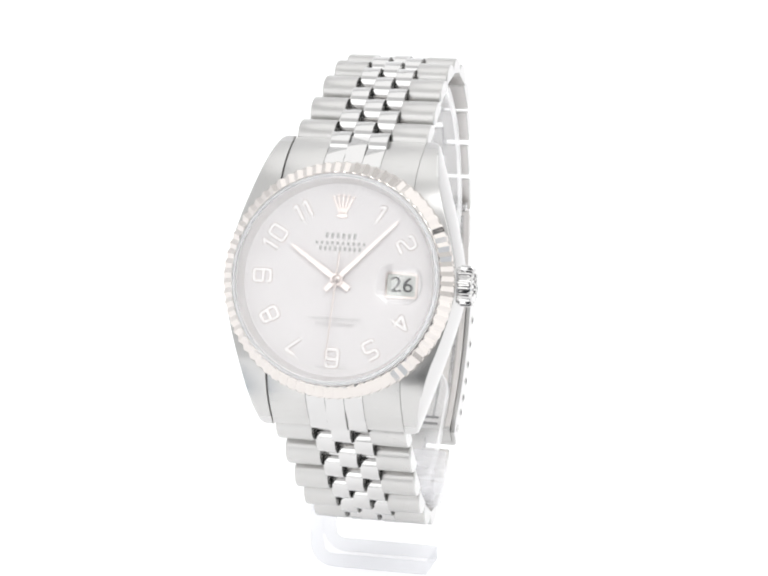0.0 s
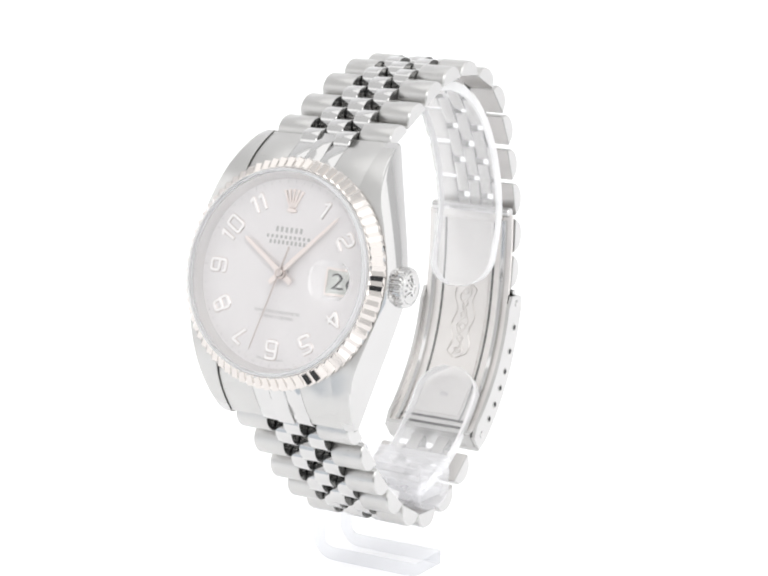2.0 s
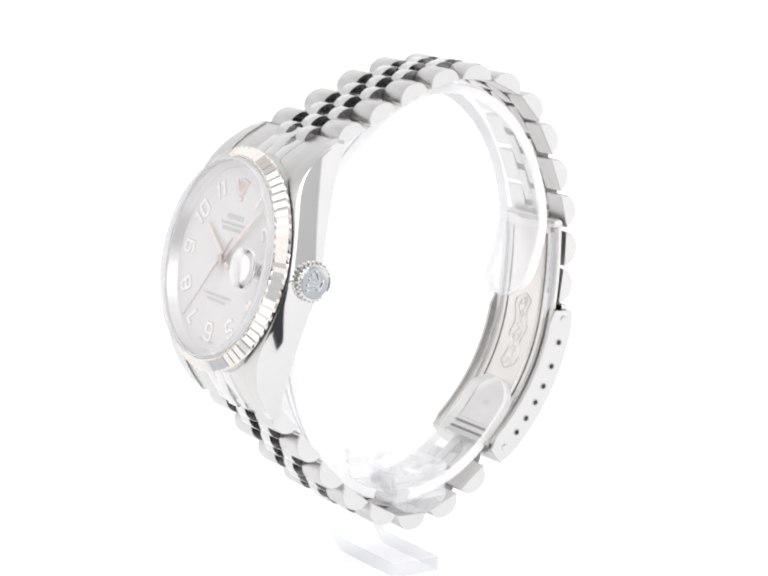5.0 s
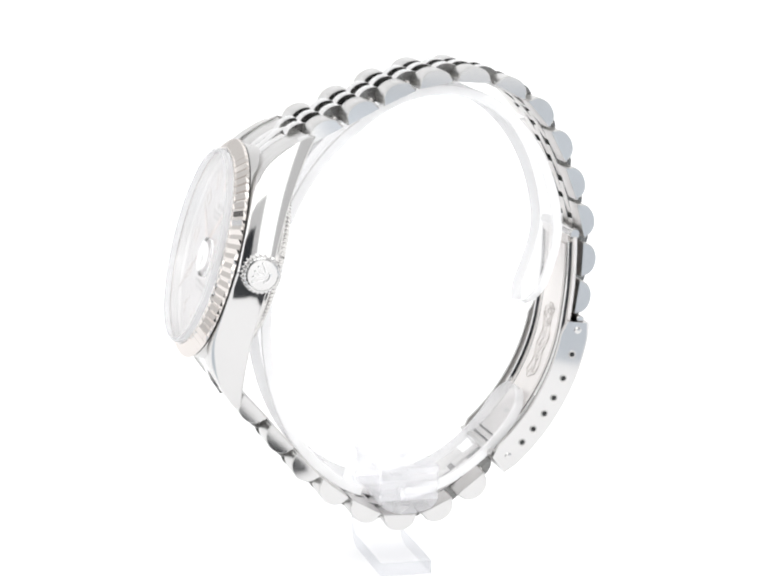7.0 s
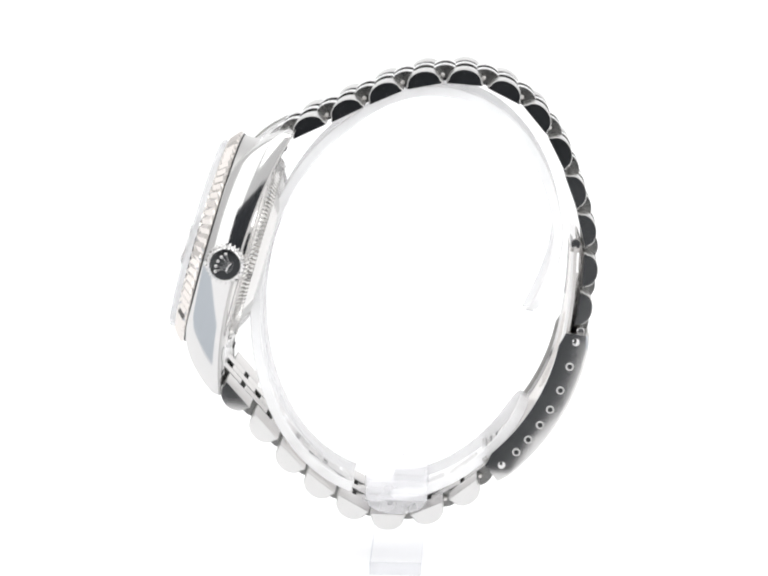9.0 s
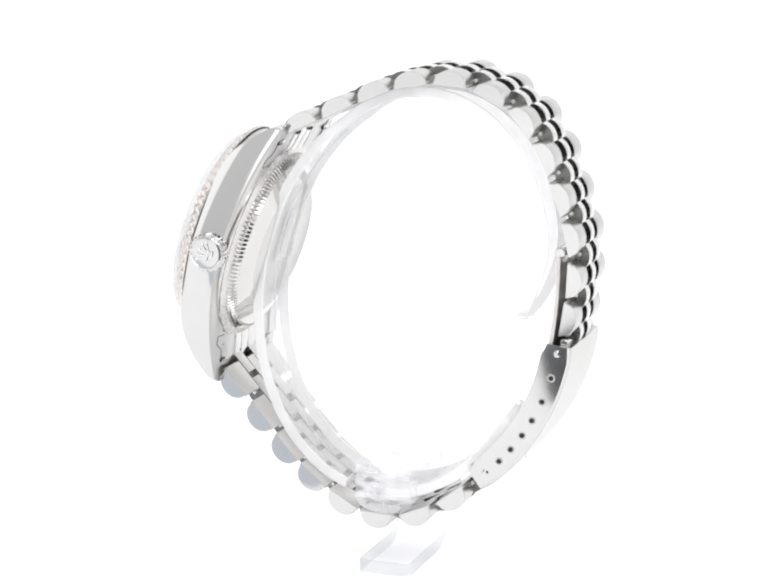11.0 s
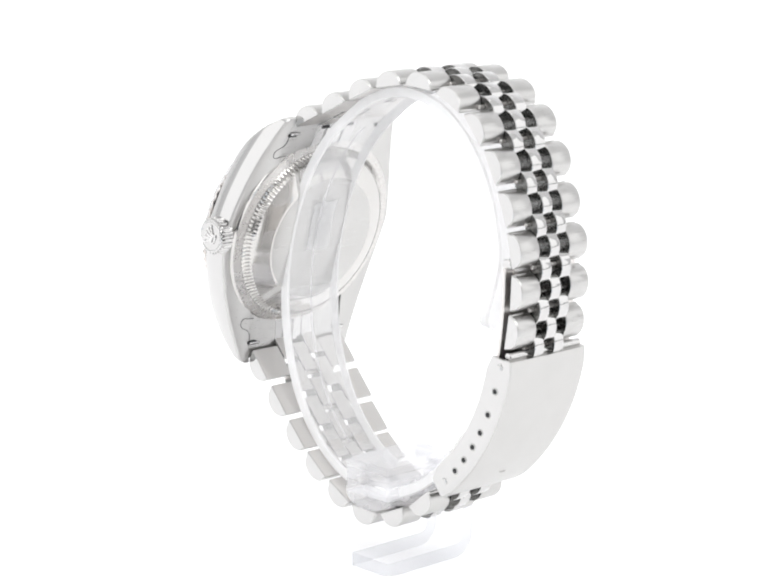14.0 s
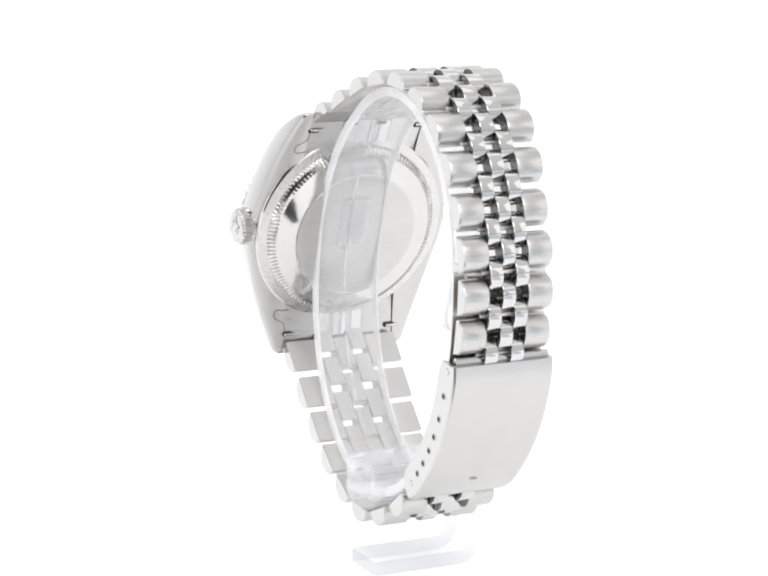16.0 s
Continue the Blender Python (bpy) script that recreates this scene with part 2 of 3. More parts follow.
def build_bezel():
    n = 72
    loops = []
    # (radius, height, how deep the flute cuts here)
    prof = [(17.1, -0.5, 0), (17.32, -0.3, 0.22), (17.22, 0.15, 0.36), (15.85, 1.28, 0.33), (15.66, 1.4, 0.2), (15.52, 1.44, 0.0), (15.35, 1.4, 0), (15.35, -0.3, 0), (16.5, -0.5, 0)]
    for r, h, cut in prof + prof[:1]:
        lp = []
        for k in range(2 * n):
            a = math.pi * k / n
            g = cut if k % 2 else 0
            rr = r - g * 0.75
            lp.append((rr * math.cos(a), rr * math.sin(a), h - g * 0.65))
        loops.append(lp)
    bm = rings(loops, True, False)
    bmesh.ops.remove_doubles(bm, verts=bm.verts, dist=1e-5)
    part("bezel", bm, white_gold, watch, "fluted white gold bezel with a rosy sheen", HEAD, smooth=0)


DIAL_Z = -0.12
# square-cornered figures, drawn as strokes in a cell about 1.7 wide and 2.8 high
FIGURES = {
    "0": ([(-0.8, 1.25), (0.8, 1.25), (0.8, -1.25), (-0.8, -1.25)], True),
    "1": ([(-0.55, 0.75), (0.1, 1.25), (0.1, -1.25)], False),
    "2": ([(-0.85, 0.7), (-0.85, 1.25), (0.85, 1.25), (0.85, 0.1), (-0.85, -0.35), (-0.85, -1.25), (0.9, -1.25)], False),
    "4": ([(0.4, -1.25), (0.4, 1.25), (-0.95, -0.5), (0.95, -0.5)], False),
    "5": ([(0.8, 1.25), (-0.78, 1.25), (-0.82, 0.2), (0.85, 0.2), (0.85, -1.25), (-0.85, -1.25), (-0.85, -0.8)], False),
    "6": ([(0.8, 0.8), (0.8, 1.25), (-0.85, 1.25), (-0.85, -1.25), (0.85, -1.25), (0.85, 0.15), (-0.7, 0.15)], False),
    "7": ([(-0.85, 1.25), (0.8, 1.25), (-0.25, -1.25)], False),
    "8": ([(-0.72, 0.08), (-0.72, 1.25), (0.72, 1.25), (0.72, 0.08), (0.85, 0.06), (0.85, -1.25), (-0.85, -1.25), (-0.85, 0.06), (0.72, 0.07)], False),
}


def softened(pts, closed, r=0.42, n=4):
    """The same line with its corners rounded."""
    out = []
    last = len(pts)
    for i, p in enumerate(pts):
        if not closed and i in (0, last - 1):
            out.append(Vector(p))
            continue
        q, a, b = Vector(p), Vector(pts[i - 1]), Vector(pts[(i + 1) % last])
        k = min(r, (a - q).length * 0.45, (b - q).length * 0.45)
        p0, p1 = q + (a - q).normalized() * k, q + (b - q).normalized() * k
        for j in range(n + 1):
            t = j / n
            out.append(p0 * (1 - t) ** 2 + q * 2 * t * (1 - t) + p1 * t * t)
    return out


def numeral(text, radius, flat):
    """Figures as rounded strokes lying on the dial."""
    cu = bpy.data.curves.new("stroke", "CURVE")
    cu.dimensions, cu.bevel_depth, cu.bevel_resolution, cu.use_fill_caps = "3D", radius, 2, True
    for i, ch in enumerate(text):
        pts, closed = FIGURES["6" if ch == "9" else ch]
        shift = (-0.95 if text == "11" else -1.25) + (1.5 if text == "11" else 2.05) * i if len(text) > 1 else 0.0
        line = softened(pts, closed, 0.12 if ch in "147" else 0.45)
        sp = cu.splines.new("POLY")
        sp.points.add(len(line) - 1)
        for q, p in zip(sp.points, line):
            sg = -1 if ch == "9" else 1
            q.co = (sg * p.x + shift, sg * p.y, 0, 1)
        sp.use_cyclic_u = closed
    ob = new("stroke", cu)
    me = bpy.data.meshes.new_from_object(ob.evaluated_get(bpy.context.evaluated_depsgraph_get()))
    bm = bmesh.new()
    bm.from_mesh(me)
    bpy.data.objects.remove(ob)
    bpy.data.curves.remove(cu)
    bpy.data.meshes.remove(me)
    bmesh.ops.scale(bm, vec=(1, 1, flat), verts=bm.verts)
    return bm


def build_dial():
    dial = part("dial", turned([(14.8, -1.0), (14.8, DIAL_Z)], 96), dial_mat, watch, "pale mother-of-pearl dial", HEAD)
    part("rehaut", tube([(14.05, DIAL_Z + 0.02), (14.75, 1.3), (15.33, 1.3), (15.33, DIAL_Z)], 96), ring_steel, watch, "sloping steel inner ring", HEAD)

    def on(x, y, rz=0.0, dz=0.0):
        return pose(x, y, DIAL_Z + dz, 0, 0, rz)
    for h in (1, 2, 4, 5, 6, 7, 8, 9, 10, 11):
        a = radians(90 - 30 * h)
        num = part("numeral", numeral(str(h), 0.32, 0.45), rim_gold, dial, "raised pale gold numeral filled with white", on(11.35 * math.cos(a), 11.35 * math.sin(a), -30 * h, 0.0), smooth=50)
        part("enamel", numeral(str(h), 0.22, 0.3), numeral_fill, num, "white enamel filling", pose(0, 0, 0.12), smooth=50)
    # emblem at twelve: five prongs on an oval foot
    bits = []
    for k in range(5):
        a = radians((k - 2) * 13)
        ray = slab([(-0.16, 0), (0.16, 0), (0.13, 2.5), (-0.13, 2.5)], 0, 0.25, 0.04)
        bits.append(placed(ray, pose(0.18 * (k - 2), 0.1, 0, 0, 0, -math.degrees(a))))
        bits.append(placed(turned([(0.24, 0), (0.24, 0.25), (0.12, 0.32)], 10), Matrix.Translation((0.18 * (k - 2) + 2.6 * math.sin(a), 0.1 + 2.6 * math.cos(a), 0))))
    bits.append(placed(slab([(0.85 * math.cos(2 * math.pi * k / 16), 0.33 * math.sin(2 * math.pi * k / 16)) for k in range(16)], 0, 0.28, 0.06), Matrix.Translation((0, -0.25, 0))))
    part("emblem", joined(bits), rose_gold, dial, "raised pale gold five-pronged emblem", on(0, 9.55, 0, 0.0))
    # printed lines: names become plain bars
    for y, w, h in ((6.4, 5.0, 0.8), (5.3, 7.9, 0.5), (4.5, 6.6, 0.62)):
        n = max(4, int(w / 0.72))
        bars = [slab(rounded(w / n * 0.52, h, 0.08, 2, (k + 0.5) * w / n - w / 2, 0), 0, 0.02, 0.005) for k in range(n)]
        part("print_bar", joined(bars), print_mat, dial, "grey printed line", on(0, y, 0, 0.004), smooth=0)
    part("printed_line", letters("SUPERLATIVE CHRONOMETER", 0.66, 0.008, 0.88), print_mat, dial, "grey printed words", on(0, -5.75, 0, 0.012), smooth=0)
    part("printed_line", letters("OFFICIALLY CERTIFIED", 0.66, 0.008, 0.88), print_mat, dial, "grey printed words", on(0, -6.55, 0, 0.012), smooth=0)
    for x, word in ((-1.7, "SWISS"), (1.7, "MADE")):
        part("printed_line", letters(word, 0.5, 0.008, 1.1), print_mat, dial, "tiny printed word", on(x * 0.95, -12.75, 4 * x, 0.012), smooth=0)
    # minute track
    ticks = []
    for k in range(60):
        a = 2 * math.pi * k / 60
        ln = 0.55 if k % 5 == 0 else 0.34
        ticks.append(placed(slab([(-0.03, 0), (0.03, 0), (0.03, ln), (-0.03, ln)], 0, 0.02, 0.004), pose(13.4 * math.sin(a), 13.4 * math.cos(a), 0, 0, 0, -math.degrees(a))))
    part("minute_track", joined(ticks), print_mat, dial, "", on(0, 0, 0, 0.004), smooth=0)
    # date
    date = part("date_window", tube_rect(3.5, 2.75, 0.22, 0.1), rose_gold, dial, "pale gold frame round the date", on(9.4, -0.2, 0, 0.0))
    part("date_disc", slab(rounded(3.2, 2.45, 0.15), 0, 0.03, 0.005), date_mat, date, "white date disc", pose(0, 0, 0.01))
    part("date_number", letters("26", 2.3, 0.01, 1.1), ink_mat, date, "black date number", pose(0.05, 0, 0.055), smooth=0)


def tube_rect(w, h, border, thick):
    out, inn = rounded(w, h, 0.25), rounded(w - 2 * border, h - 2 * border, 0.12)
    bm = rings([[(*p, 0) for p in out], [(*p, thick) for p in out], [(*p, thick) for p in inn], [(*p, 0) for p in inn], [(*p, 0) for p in out]], True, False)
    bmesh.ops.remove_doubles(bm, verts=bm.verts, dist=1e-5)
    return bm


def hand_shape(length, w0, w1, tail, thick):
    pts = [(-w0 / 2, -tail), (w0 / 2, -tail), (w0 / 2, 0), (w1 / 2, length * 0.96), (0, length), (-w1 / 2, length * 0.96), (-w0 / 2, 0)]
    return slab(pts, 0, thick, 0.06)


def build_time_pointers():
    minute = 7.3
    hour_turn = -(10 * 30 + minute * 0.5)
    part("hour_hand", joined([hand_shape(8.6, 0.85, 0.5, 2.3, 0.18), turned([(0.9, 0), (0.9, 0.18)], 20)]), rose_gold, watch, "pale gold hour hand", HEAD @ pose(0, 0, 0.36, 0, 0, hour_turn))
    part("minute_hand", joined([hand_shape(12.4, 0.75, 0.38, 2.3, 0.18), turned([(0.9, 0), (0.9, 0.18)], 20)]), rose_gold, watch, "pale gold minute hand", HEAD @ pose(0, 0, 0.64, 0, 0, -6 * minute))
    return part("second_hand", joined([hand_shape(12.2, 0.24, 0.13, 4.1, 0.12), turned([(0.62, 0), (0.62, 0.15), (0.4, 0.3)], 24)]), rim_gold, watch, "thin pale gold second hand", HEAD @ pose(0, 0, 0.92, 0, 0, SECOND0))


SECOND0 = -183.5


def build_crystal():
    c = part("crystal", turned([(15.2, 1.33), (15.25, 2.15), (14.95, 2.4), (8, 2.45)], 96), glass, watch, "flat sapphire crystal", HEAD)
    c.visible_shadow = False
    rim = part("crystal_edge", tube([(14.9, 1.5), (15.28, 1.5), (15.3, 2.2), (15.05, 2.48), (14.85, 2.46)], 96), edge_glass, c, "ground edge of the crystal", None)
    rim.visible_shadow = False
    # domed lens with a flat base
    outline, curve = rounded(6.9, 5.7, 2.4, 8), 6.8
    loops = [[(x, y, 0) for x, y in outline]]
    for q in (1.0, 0.97, 0.9, 0.8, 0.68, 0.55, 0.42, 0.3, 0.18, 0.08):
        loops.append([(q * x, q * y, 0.12 + math.sqrt(curve ** 2 - q * q * (x * x + y * y)) - math.sqrt(curve ** 2 - 3.7 ** 2)) for x, y in outline])
    m = part("magnifier", rings(loops), lens_glass, c, "domed date magnifier", pose(9.6, -0.2, 2.46), smooth=40)
    m.visible_shadow = False


def build_crown():
    n = 26
    loops = []
    for x, r, g in ((16.2, 2.3, 0), (17.65, 2.3, 0), (17.7, 2.8, 0.0), (17.9, 3.0, 0.3), (19.55, 3.0, 0.3), (19.85, 2.8, 0.12), (20.0, 2.58, 0),
                    (20.05, 2.42, 0), (19.95, 2.3, 0)):
        lp = []
        for k in range(4 * n):
            a = 2 * math.pi * k / (4 * n)
            rr = r - (g if k % 4 in (2, 3) else 0)
            lp.append((x, rr * math.cos(a), rr * math.sin(a)))
        loops.append(lp)
    crown = part("crown", rings(loops), polished, watch, "knurled steel winding crown", HEAD @ Matrix.Translation((-0.55, 0.5, -4.1)), smooth=25)
    part("crown_cap", turned([(2.32, 19.9), (2.25, 20.0), (1.6, 20.03), (0.5, 20.045)], 48, "x"), polished, crown, "almost flat polished cap", None)
    bits = []
    for k in range(5):
        a = (k - 2) * 21
        ray = [(-0.15, 0), (0.15, 0), (0.09, 1.62), (-0.09, 1.62)]
        bits.append(placed(slab(ray, 0, 0.2, 0.05), pose(0.2 * (k - 2), -0.55, 0, 0, 0, -a)))
        bits.append(placed(turned([(0.23, 0), (0.23, 0.16), (0.1, 0.26)], 12), Matrix.Translation((0.2 * (k - 2) + 1.72 * math.sin(radians(a)), -0.55 + 1.72 * math.cos(radians(a)), 0))))
    oval = [(math.cos(2 * math.pi * k / 20), math.sin(2 * math.pi * k / 20)) for k in range(20)]
    foot = rings([[(x * p, y * q, z) for x, y in oval] for p, q, z in ((0.95, 0.42, 0), (0.95, 0.42, 0.2), (0.62, 0.2, 0.22), (0.62, 0.2, 0), (0.95, 0.42, 0))], True, False)
    bmesh.ops.remove_doubles(foot, verts=foot.verts, dist=1e-5)
    bits.append(placed(foot, Matrix.Translation((0, -0.85, 0))))
    part("emblem", joined(bits), bright_steel, crown, "raised five-pronged emblem",
         Matrix.Translation((20.02, 0, 0)) @ Matrix(((0, 0, 1, 0), (1, 0, 0, 0), (0, 1, 0, 0), (0, 0, 0, 1))) @ pose(0, 0, 0, 0, 0, -15))


def build_caseback():
    back = part("caseback", turned([(12, -5.9), (16.75, -6.0), (16.75, -6.45), (16.45, -6.72), (15.2, -7.0), (14.9, -7.05), (14.2, -7.3), (13.9, -8.2), (11.0, -9.3), (10.7, -9.35), (4, -9.35)], 128), back_steel, watch, "polished screw-down case back with a brushed centre", HEAD)
    part("outer_ring", tube([(16.4, -6.6), (16.4, -6.78), (15.1, -7.08), (15.02, -6.9)], 128), satin_ring, back, "satin outer ring", None)
    n = 131
    loops = []
    for r, z, g in ((15.0, -7.0, 0.0), (14.97, -7.22, 0.1), (14.65, -7.62, 0.28), (14.2, -7.95, 0.28), (13.8, -8.28, 0.0)):
        loop = []
        for k in range(4 * n):
            cut = g if k % 4 in (1, 2) else 0.0
            a = math.pi * k / (2 * n)
            loop.append(((r - cut) * math.cos(a), (r - cut) * math.sin(a), z + cut * 0.7))
        loops.append(loop)
    part("fluted_ring", rings(loops, True, False), back_steel, back, "finely notched ring", None, smooth=0)
    part("brushed_centre", turned([(10.6, -9.34), (10.5, -9.38), (3, -9.38)], 64), brushed, back, "brushed centre disc", None)


def build_end_pieces():
    for s in (1, -1):
        # profile between the lugs, from the bezel down to the first row
        prof = [(u, case_front(u) - 0.3) for u in (13.6, 16, 17.2, 18.4, 19.4, 20.3, 20.9)] + [(21.3, -7.4), (20.9, -8.25), (18.5, -7.65), (15.5, -6.9), (13.2, -6.3)]
        cols = ((-9.95, -4.35, brushed), (-4.28, -1.48, polished), (-1.42, 1.42, polished), (1.48, 4.28, polished), (4.35, 9.95, brushed))
        for k, (x0, x1, mat) in enumerate(cols):
            p = prof if k != 2 else [(y * 1.0 + (0.5 if 19 < y else 0), z) for y, z in prof]
            p = [(s * y, z) for y, z in p]
            part("end_piece", prism(p, x0, x1, 0.08), mat, watch, "brushed end link" if mat is brushed else "polished end link strip", HEAD, smooth=40)


def build_back_details():
    """Spring-bar recesses, slots and the seam of the end links on the back between the lugs."""
    for su in (1, -1):
        for sx in (1, -1):
            rest = HEAD @ Matrix.Translation((sx * 9.45, su * 18.5, -7.7)) @ pose(0, 0, 0, 180 + su * 13, 0, 0)
            part("bar_end", slab(rounded(2.0, 1.0, 0.4, 4), -0.1, 0.12, 0.08), slot_mat, watch, "dark spring-bar recess", rest)
            part("bar_pin", turned([(0.26, -1.5), (0.3, -1.4), (0.3, 0.5), (0.26, 0.6)], 14, "x"), polished, watch, "spring-bar tip", rest @ pose(0, 0, 0.02))
        # the end link's ear: a round-ended seam beside the case back
        line = [(9.3, su * 14.35)] + [(11.2 + 0.85 * math.sin(a), su * (15.0 - 0.85 * math.cos(a))) for a in [math.pi * (k - 2) / 10 for k in range(12)]]
        line += [(10.5, su * 16.3), (10.05, su * 16.9), (10.0, su * 18.2)]
        part("end_link_seam", wire([(x, u, case_rear(u) - 0.01) for x, u in line], 0.06), slot_mat, watch, "dark seam round the end link's ear", HEAD)
        for x in (-2.6, 2.6):
            part("end_slot", slab(rounded(1.7, 0.7, 0.1, 2), -0.1, 0.06, 0.05), slot_mat, watch, "dark slot in the end link",
                 HEAD @ Matrix.Translation((x, su * 19.3, -7.87)) @ pose(0, 0, 0, 180 + su * 14, 0, 0))


def wire(points, radius, n=8):
    """A round wire along a line."""
    loops = []
    for i, p in enumerate(points):
        d = (Vector(points[min(i + 1, len(points) - 1)]) - Vector(points[max(i - 1, 0)])).normalized()
        up = Vector((0, 0, 1)) if abs(d.z) < 0.9 else Vector((1, 0, 0))
        a = d.cross(up).normalized()
        b = d.cross(a)
        loops.append([Vector(p) + radius * (a * math.cos(2 * math.pi * k / n) + b * math.sin(2 * math.pi * k / n)) for k in range(n)])
    return rings(loops)


# bracelet rows: where each row's flat underside is centred (depth, height) and how it slopes
UPPER = [(-13.9, 25.45, 25.7), (-8.15, 28.1, 26.5), (-2.4, 30.75, 24.0), (3.35, 32.55, 11.0), (9.4, 32.9, -4.0), (15.3, 31.2, -26.5),
         (20.1, 27.65, -49.5), (23.55, 22.45, -62.5), (25.95, 16.5, -69.0), (27.7, 10.55, -76.0), (28.15, 4.4, -92.0), (27.5, -1.6, -98.0)]
LOWER = [(-24.8, -15.9, -48.5), (-20.4, -21.0, -48.5), (-16.25, -25.9, -46.0), (-11.8, -30.05, -38.0), (-6.7, -33.4, -29.0), (-1.3, -35.1, -2.0),
         (4.75, -34.1, 23.5), (10.4, -30.95, 38.5)]


def drift(y):
    """The bracelet hangs almost straight behind the case."""
    return -2.45 + 0.004 * (y + 30)


def d_outline(length, height, n=14):
    """Half-round over a thin flat foot that reaches a little further."""
    foot = length / 2 + 0.2
    arc = [(length / 2 * math.cos(math.pi * k / n), 0.5 + (height - 0.5) * math.sin(math.pi * k / n)) for k in range(n + 1)]
    return [(foot - 0.08, 0.0), (foot, 0.1), (foot, 0.34)] + arc + [(-foot, 0.34), (-foot, 0.1), (-foot + 0.08, 0.0)]


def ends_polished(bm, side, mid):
    """The outer end is polished, the end that faces the middle is darkened for shade, the underside is satin."""
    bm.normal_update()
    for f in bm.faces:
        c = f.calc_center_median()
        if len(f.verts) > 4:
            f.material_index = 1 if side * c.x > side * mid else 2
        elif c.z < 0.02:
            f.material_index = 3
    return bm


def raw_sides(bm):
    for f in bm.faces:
        # end caps take the dark steel, as shade between the links
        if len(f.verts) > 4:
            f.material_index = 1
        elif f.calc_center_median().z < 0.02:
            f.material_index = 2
    return bm


def row_pose(y, z, angle, upper):
    a = angle if upper else angle + 180
    return Matrix.Translation((drift(y), y, z)) @ pose(0, 0, 0, a, 0, 0)


def build_bracelet():
    for rows, upper, w0, w1 in ((UPPER, True, 9.95, 7.4), (LOWER, False, 9.95, 8.1)):
        n = len(rows)
        for i, (y, z, a) in enumerate(rows):
            hw = w0 + (w1 - w0) * min(1, i / (8 if upper else 7))
            edge, lane = hw * 0.44, hw * 0.44 / 1.5
            m = row_pose(y, z, a, upper)
            for s in (1, -1):
                x0, x1 = sorted((s * (edge + 0.06), s * hw))
                part("outer_link", ends_polished(prism(d_outline(5.2, 2.4 if upper else 2.7), x0, x1, 0.22), s, (x0 + x1) / 2), [brushed, polished, shade_steel, underside], watch, "brushed half-round outer link", m, smooth=24)
            part("centre_link", raw_sides(prism(d_outline(4.95, 2.5 if upper else 2.75), -lane / 2 + 0.04, lane / 2 - 0.04, 0.12)), [polished, shade_steel, underside], watch, "polished half-round centre link", m, smooth=24)
            part("link_pin", prism([(0.32 * math.cos(k * math.pi / 4), 0.8 + 0.32 * math.sin(k * math.pi / 4)) for k in range(8)], -hw * 0.55, hw * 0.55, 0.1), inner_steel, watch, "", m @ Matrix.Translation((0, 2.85 if upper else -2.85, 0)))
            # the two rows of staggered links lie half a step further on
            if i + 1 < n:
                y2, z2, a2 = rows[i + 1]
                k = 0.5 * math.hypot(y2 - y, z2 - z) * math.sin(radians(abs(a2 - a)) / 2) * 0.5
                ya, za, aa = (y + y2) / 2, (z + z2) / 2, (a + a2) / 2
                sg = 1 if upper else -1
                ya, za = ya - sg * math.sin(radians(aa)) * k, za + sg * math.cos(radians(aa)) * k
            else:
                sg = 2.9
                ya, za, aa = y + sg * math.cos(radians(a)), z + sg * math.sin(radians(a)), a
            mid = row_pose(ya, za, aa, upper)
            for s in (1, -1):
                part("centre_link", raw_sides(prism(d_outline(4.95, 2.5), s * lane - lane / 2 + 0.04, s * lane + lane / 2 - 0.04, 0.12)), [polished, shade_steel, underside], watch, "polished half-round centre link", mid, smooth=24)
        y, z, a = rows[0]
        hw = w0
        lane = hw * 0.44 / 1.5
        step = 2.9
        mid = row_pose(y - step * math.cos(radians(a)), z - step * math.sin(radians(a)), a, upper)
        for s in (1, -1):
            part("centre_link", raw_sides(prism(d_outline(4.95, 2.5), s * lane - lane / 2 + 0.04, s * lane + lane / 2 - 0.04, 0.12)), [polished, shade_steel, underside], watch, "polished half-round centre link", mid, smooth=24)


# the clasp follows an arc round (depth -5.75, height -1.47)
ARC = (-5.75, -1.47)


def arc_point(r, deg):
    return ARC[0] + r * math.cos(radians(deg)), ARC[1] + r * math.sin(radians(deg))


